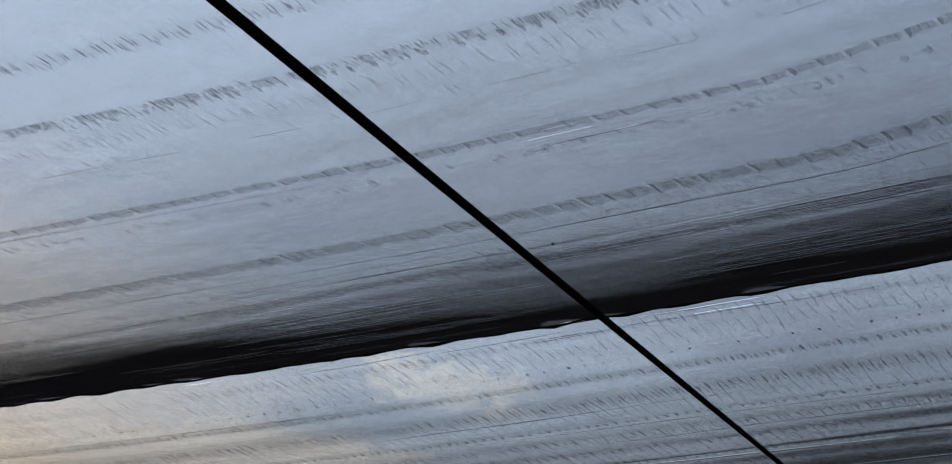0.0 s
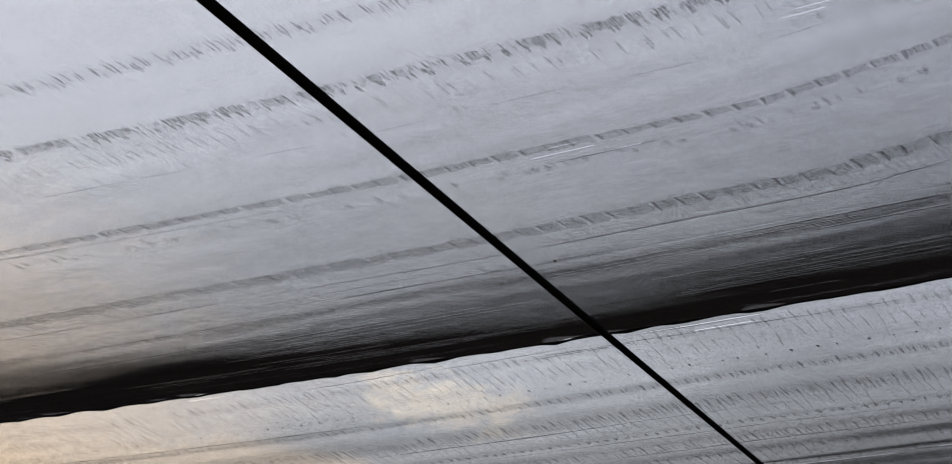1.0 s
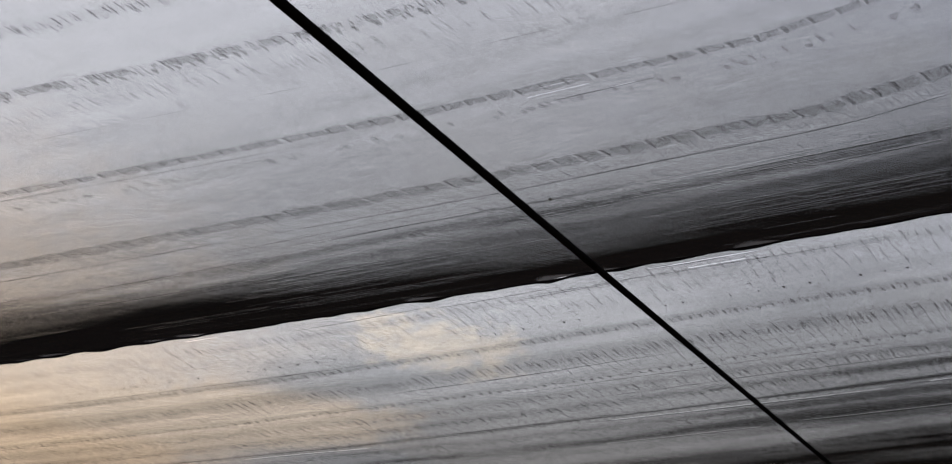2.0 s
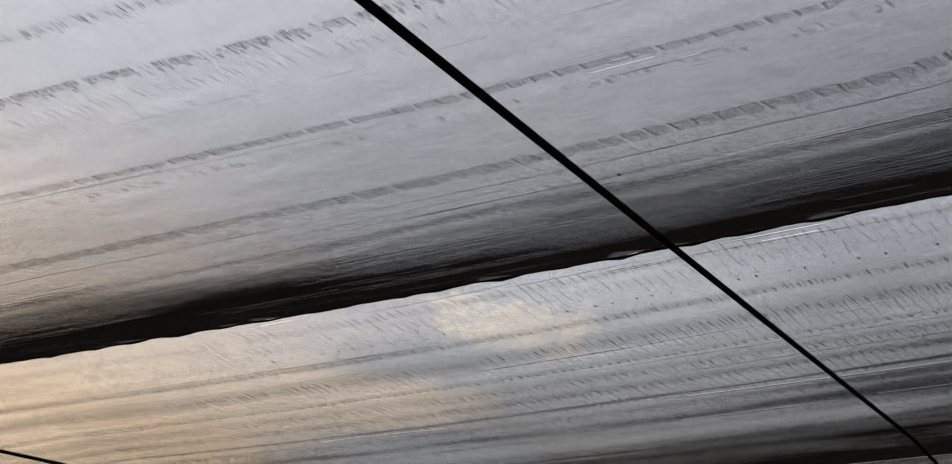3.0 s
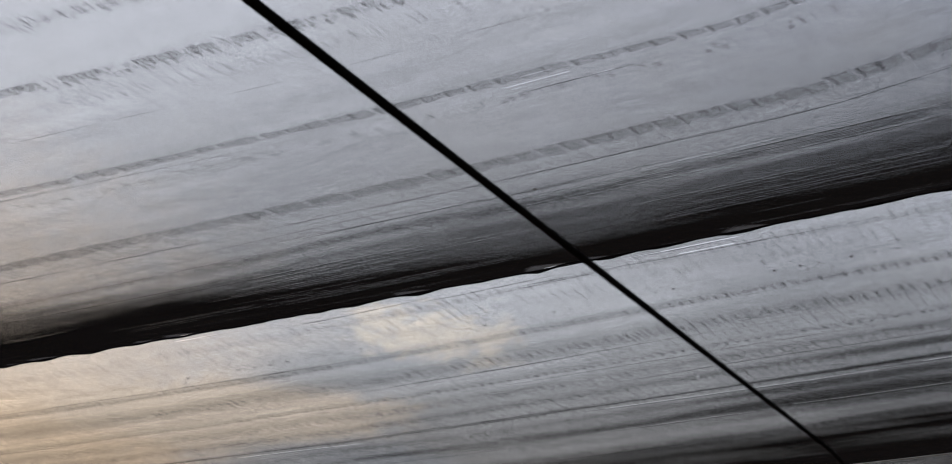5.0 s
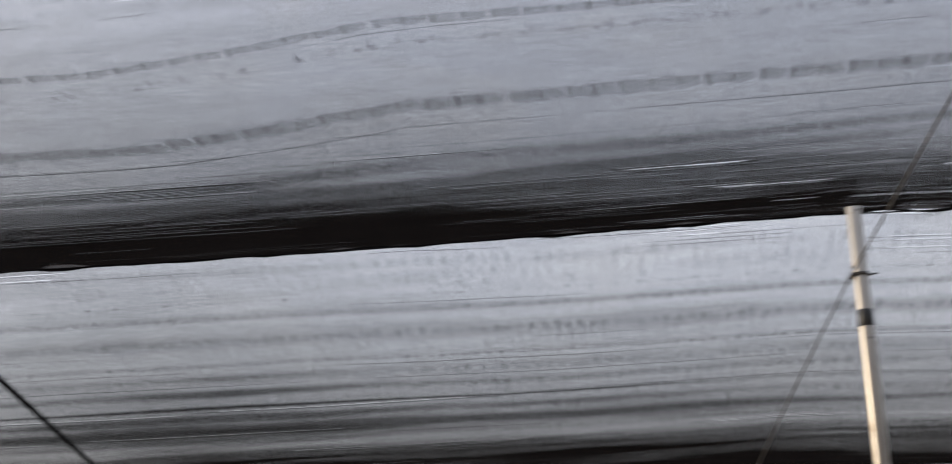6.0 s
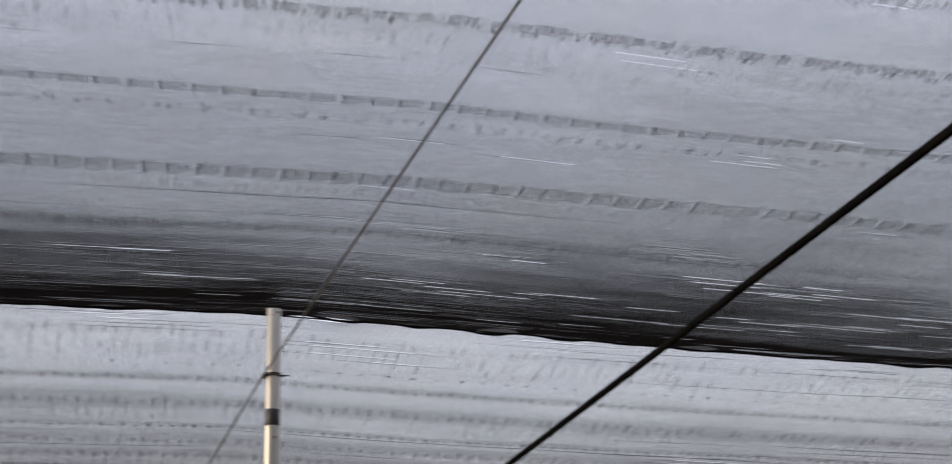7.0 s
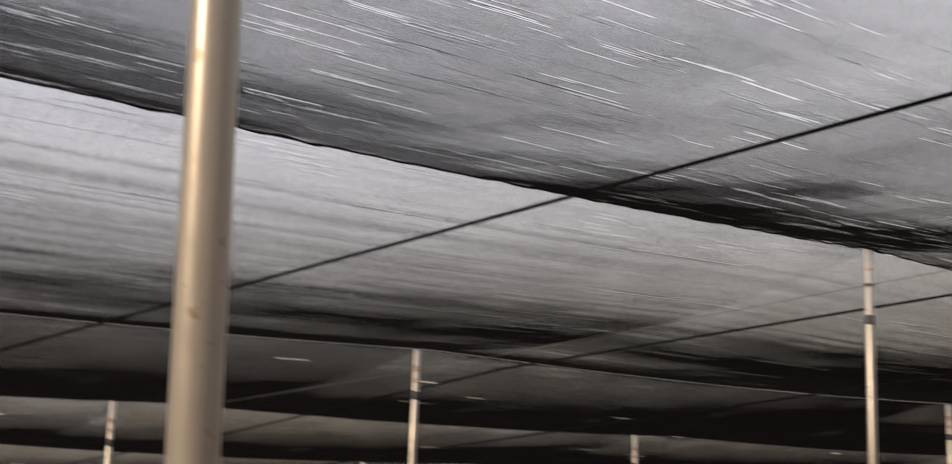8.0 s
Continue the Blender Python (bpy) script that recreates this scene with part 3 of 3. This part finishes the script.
# a scrap of dead leaf caught under the near net
bm = bmesh.new()
z = float(net_height(3, np.array([-2.07]), np.array([4.06]))[0]) - 0.004
ring = [bm.verts.new((-2.07 + 0.005 * math.cos(a) * (1 + 0.3 * math.sin(3 * a)), 4.06 + 0.007 * math.sin(a), z - 0.002 * math.sin(2 * a)))
        for a in (i * math.pi / 5 for i in range(10))]
low = bm.verts.new((-2.07, 4.06, z - 0.006))
for a, b in zip(ring, ring[1:] + ring[:1]):
    bm.faces.new((a, b, low))
bm.faces.new(ring[::-1])
leaf = part("leaf_scrap", bm, LEAF, None)
tagged(leaf, "tiny dark scrap of dead leaf clinging to the net", "leaf")

# ---------------------------------------------------------------- ridge wires
for k in range(3, 9):
    x0, x1 = (-16, 34)
    bm = bmesh.new()
    X = np.arange(x0, x1 + 0.1, 0.35)
    off = 0.03 if k != 5 else 0.22
    zz = net_height(k - 1, X, np.full(len(X), RIDGES[k] - off)) - (0.006 if k != 5 else 0.012)
    sweep(bm, [(a, RIDGES[k] - off, b) for a, b in zip(X, zz)], 0.0028 if k != 5 else 0.004, 6)
    wire = part("ridge_wire", bm, HEM if k != 5 else PALE_WIRE, None)
    tagged(wire, "thin dark ridge wire holding up the net edges" if k != 5 else "pale galvanised ridge wire just under the net", "wire", "ridge wires")

# ---------------------------------------------------------------- posts
POST_R = 0.0245


def make_post(height, radius, details, label):
    """Steel pipe with an open top, a black tape band, a tie of wire and bolt holes."""
    post = new("post")
    tagged(post, label, "post", "net posts")
    bm = bmesh.new()
    n = 24
    levels = [(0, radius), (height - 0.004, radius), (height, radius - 0.0015), (height, radius - 0.004), (height - 0.15, radius - 0.004)]
    rings = [[bm.verts.new((r * math.cos(2 * math.pi * j / n), r * math.sin(2 * math.pi * j / n), z)) for j in range(n)] for z, r in levels]
    for a, b in zip(rings, rings[1:]):
        for j in range(n):
            bm.faces.new((a[j], a[(j + 1) % n], b[(j + 1) % n], b[j])).smooth = True
    bm.faces.new(rings[0][::-1])
    bm.faces.new(rings[-1])
    part("pipe", bm, STEEL, post, "cream-grey weathered steel pipe")

    def band(name, z, tall, mat, proud, lab):
        b = bmesh.new()
        sweep(b, [(0, 0, z - tall / 2), (0, 0, z - tall / 2 + 0.001), (0, 0, z + tall / 2 - 0.001), (0, 0, z + tall / 2)],
              [radius + proud * 0.4, radius + proud, radius + proud, radius + proud * 0.4], 24)
        part(name, b, mat, post, lab)
    for z, tall, kind in details.get("bands", []):
        if kind == "tape":
            band("tape_band", height + z, tall, TAPE, 0.0012, "black tape band")
        else:
            band("rust_mark", height + z, tall, RUST, 0.0006, "pinkish rust mark")
    for z, ang in details.get("holes", []):
        b = bmesh.new()
        d = Vector((math.sin(ang), -math.cos(ang), 0))
        c = d * (radius - 0.001) + Vector((0, 0, height + z))
        sweep(b, [c, c + d * 0.0024, c + d * 0.003], [0.0048, 0.0048, 0.003], 10)
        part("bolt", b, TAPE, post, "small dark bolt")
    if "tie" in details:
        z = height + details["tie"]
        b = bmesh.new()
        for dz in (0, 0.006):
            ring = [((radius + 0.003) * math.cos(a), (radius + 0.003) * math.sin(a), z + dz) for a in (2 * math.pi * j / 20 for j in range(21))]
            sweep(b, ring, 0.0022, 6)
        sweep(b, [(-radius - 0.004, -0.004, z - 0.012), (-radius - 0.009, -0.006, z), (-radius - 0.004, -0.004, z + 0.012)], [0.004, 0.008, 0.004], 7)
        part("tie_wire", b, WIRE, post, "twisted tie wire")
        b = bmesh.new()
        sweep(b, [(radius, -0.006, z), (radius + 0.014, -0.012, z + 0.001), (radius + 0.03, -0.010, z + 0.004)], [0.0035, 0.003, 0.002], 6)
        part("wire_end", b, WIRE, post, "bent wire end")
    return post


first = make_post(TOP - 0.038, POST_R, {"bands": [(-0.393, 0.057, "tape")], "holes": [(-0.02, 0.35), (-0.464, 0.25)], "tie": -0.245},
                  "cream steel post with black tape and a wire tie")
first.matrix_world = pose(0.858, 5.20, 0)


def stand(x, y, top, lean):
    """Pose of a post whose top stands at x, y and which leans that far along x for each metre of height."""
    return Matrix.Translation((x - lean * top, y, 0)) @ pose(0, 0, 0, 0, math.degrees(math.atan(lean)), 0)


second = make_post(TOP + 0.03, POST_R, {"bands": [(-0.47, 0.06, "tape"), (-0.15, 0.02, "rust")], "holes": [(-0.03, 0.9)], "tie": -0.25},
                   "cream steel post with black tape, leaning a little")
second.matrix_world = stand(8.55, 5.344, TOP, 0.11)
marked = make_post(TOP - 0.01, POST_R, {"bands": [(-0.42, 0.07, "tape"), (-0.20, 0.05, "rust"), (-0.30, 0.04, "rust")], "holes": []},
                   "far steel post with rust marks and black tape")
marked.matrix_world = stand(8.573, 9.655, TOP, 0.09)
for x, y, lean in ((16.62, 9.655, 0.10), (8.344, 14.06, 0.08), (16.16, 14.06, 0.08), (14.95, 18.3, 0.08), (11.66, 20.0, 0.08)):
    copy_thing(marked, stand(x, y, TOP, lean))
near_post = make_post(TOP + 0.02, 0.0285, {"bands": [(-0.4, 0.055, "tape")], "holes": [(-0.75, 0.6), (-0.95, 0.5), (-1.25, 0.45)]},
                      "tall weathered steel post close by with a warm sheen")
near_post.matrix_world = Matrix.Translation((1.137 - 0.034 * 2.6, 1.365 + 0.027 * 2.6, 0)) @ pose(0, 0, 0, 1.55, 1.95, 0)


# ---------------------------------------------------------------- pipes and wires
def make_line(name, pts, radius, mat, label, category, group):
    bm = bmesh.new()
    run = []
    for p, q in zip(pts, pts[1:]):
        p, q = Vector(p), Vector(q)
        n = max(2, int((q - p).length / 0.5))
        run += [p.lerp(q, i / n) for i in range(n)]
    run.append(Vector(pts[-1]))
    sweep(bm, run, radius, 10)
    ob = part(name, bm, mat, None)
    return tagged(ob, label, category, group)


def straight(x, z, dx, dz, ya, yb):
    return [(x + dx * (y - 5.325), y, TOP + z + dz * (y - 5.325)) for y in (ya, yb)]


BLACK = "taut black polythene pipe strung under the net"
pipes = [straight(-6.564, -0.368, -0.0273, 0.001, -6, 22.6), straight(1.346, -0.812, -0.0182, 0.0100, -6, 22.6), straight(4.601, -0.493, -0.0234, -0.0028, -6, 22.6),
         [(9.35, -6, 3.19), (8.90, 5.02, 3.19), (8.73, 8.82, 3.19), (9.57, 13.88, 3.19), (10.2, 22.6, 3.19)], straight(12.38, -0.30, -0.0259, -0.0122, -6, 22.6)]
# the next one kinks where it is tied under the second net
pipes.append([(-0.914, -1.50, 2.589), (-2.523, 8.00, 3.166), (-2.540, 8.60, 3.069), (-2.50, 14.0, 2.95), (-2.50, 22.0, 2.95)])
for run in pipes:
    pipe = make_line("black_pipe", run, 0.0085 if run[0][0] > 0 else 0.0098, PIPE, BLACK, "pipe", "black pipes")
    x, y, z = run[0]
    bm = bmesh.new()
    sweep(bm, [(x, y + 0.05, z - 0.012), (x, y + 0.05, 3.42)], 0.002, 6)
    part("hanger", bm, WIRE, pipe, "thin wire hanger")
TIE = "thin dark wire tied to the posts under the net"
make_line("cross_wire", [(1.128, -1.0, 3.265), (0.964, 2.70, 3.265), (0.824, 5.175, 3.217), (0.806, 7.05, 3.265), (0.76, 9.64, 3.26)], 0.0034, WIRE, TIE, "wire", "cross wires")
make_line("cross_wire", [(8.60, 0.0, 3.265), (8.52, 5.315, 3.265), (8.54, 9.63, 3.26), (8.30, 14.03, 3.28)], 0.0022, WIRE, TIE, "wire", "cross wires")
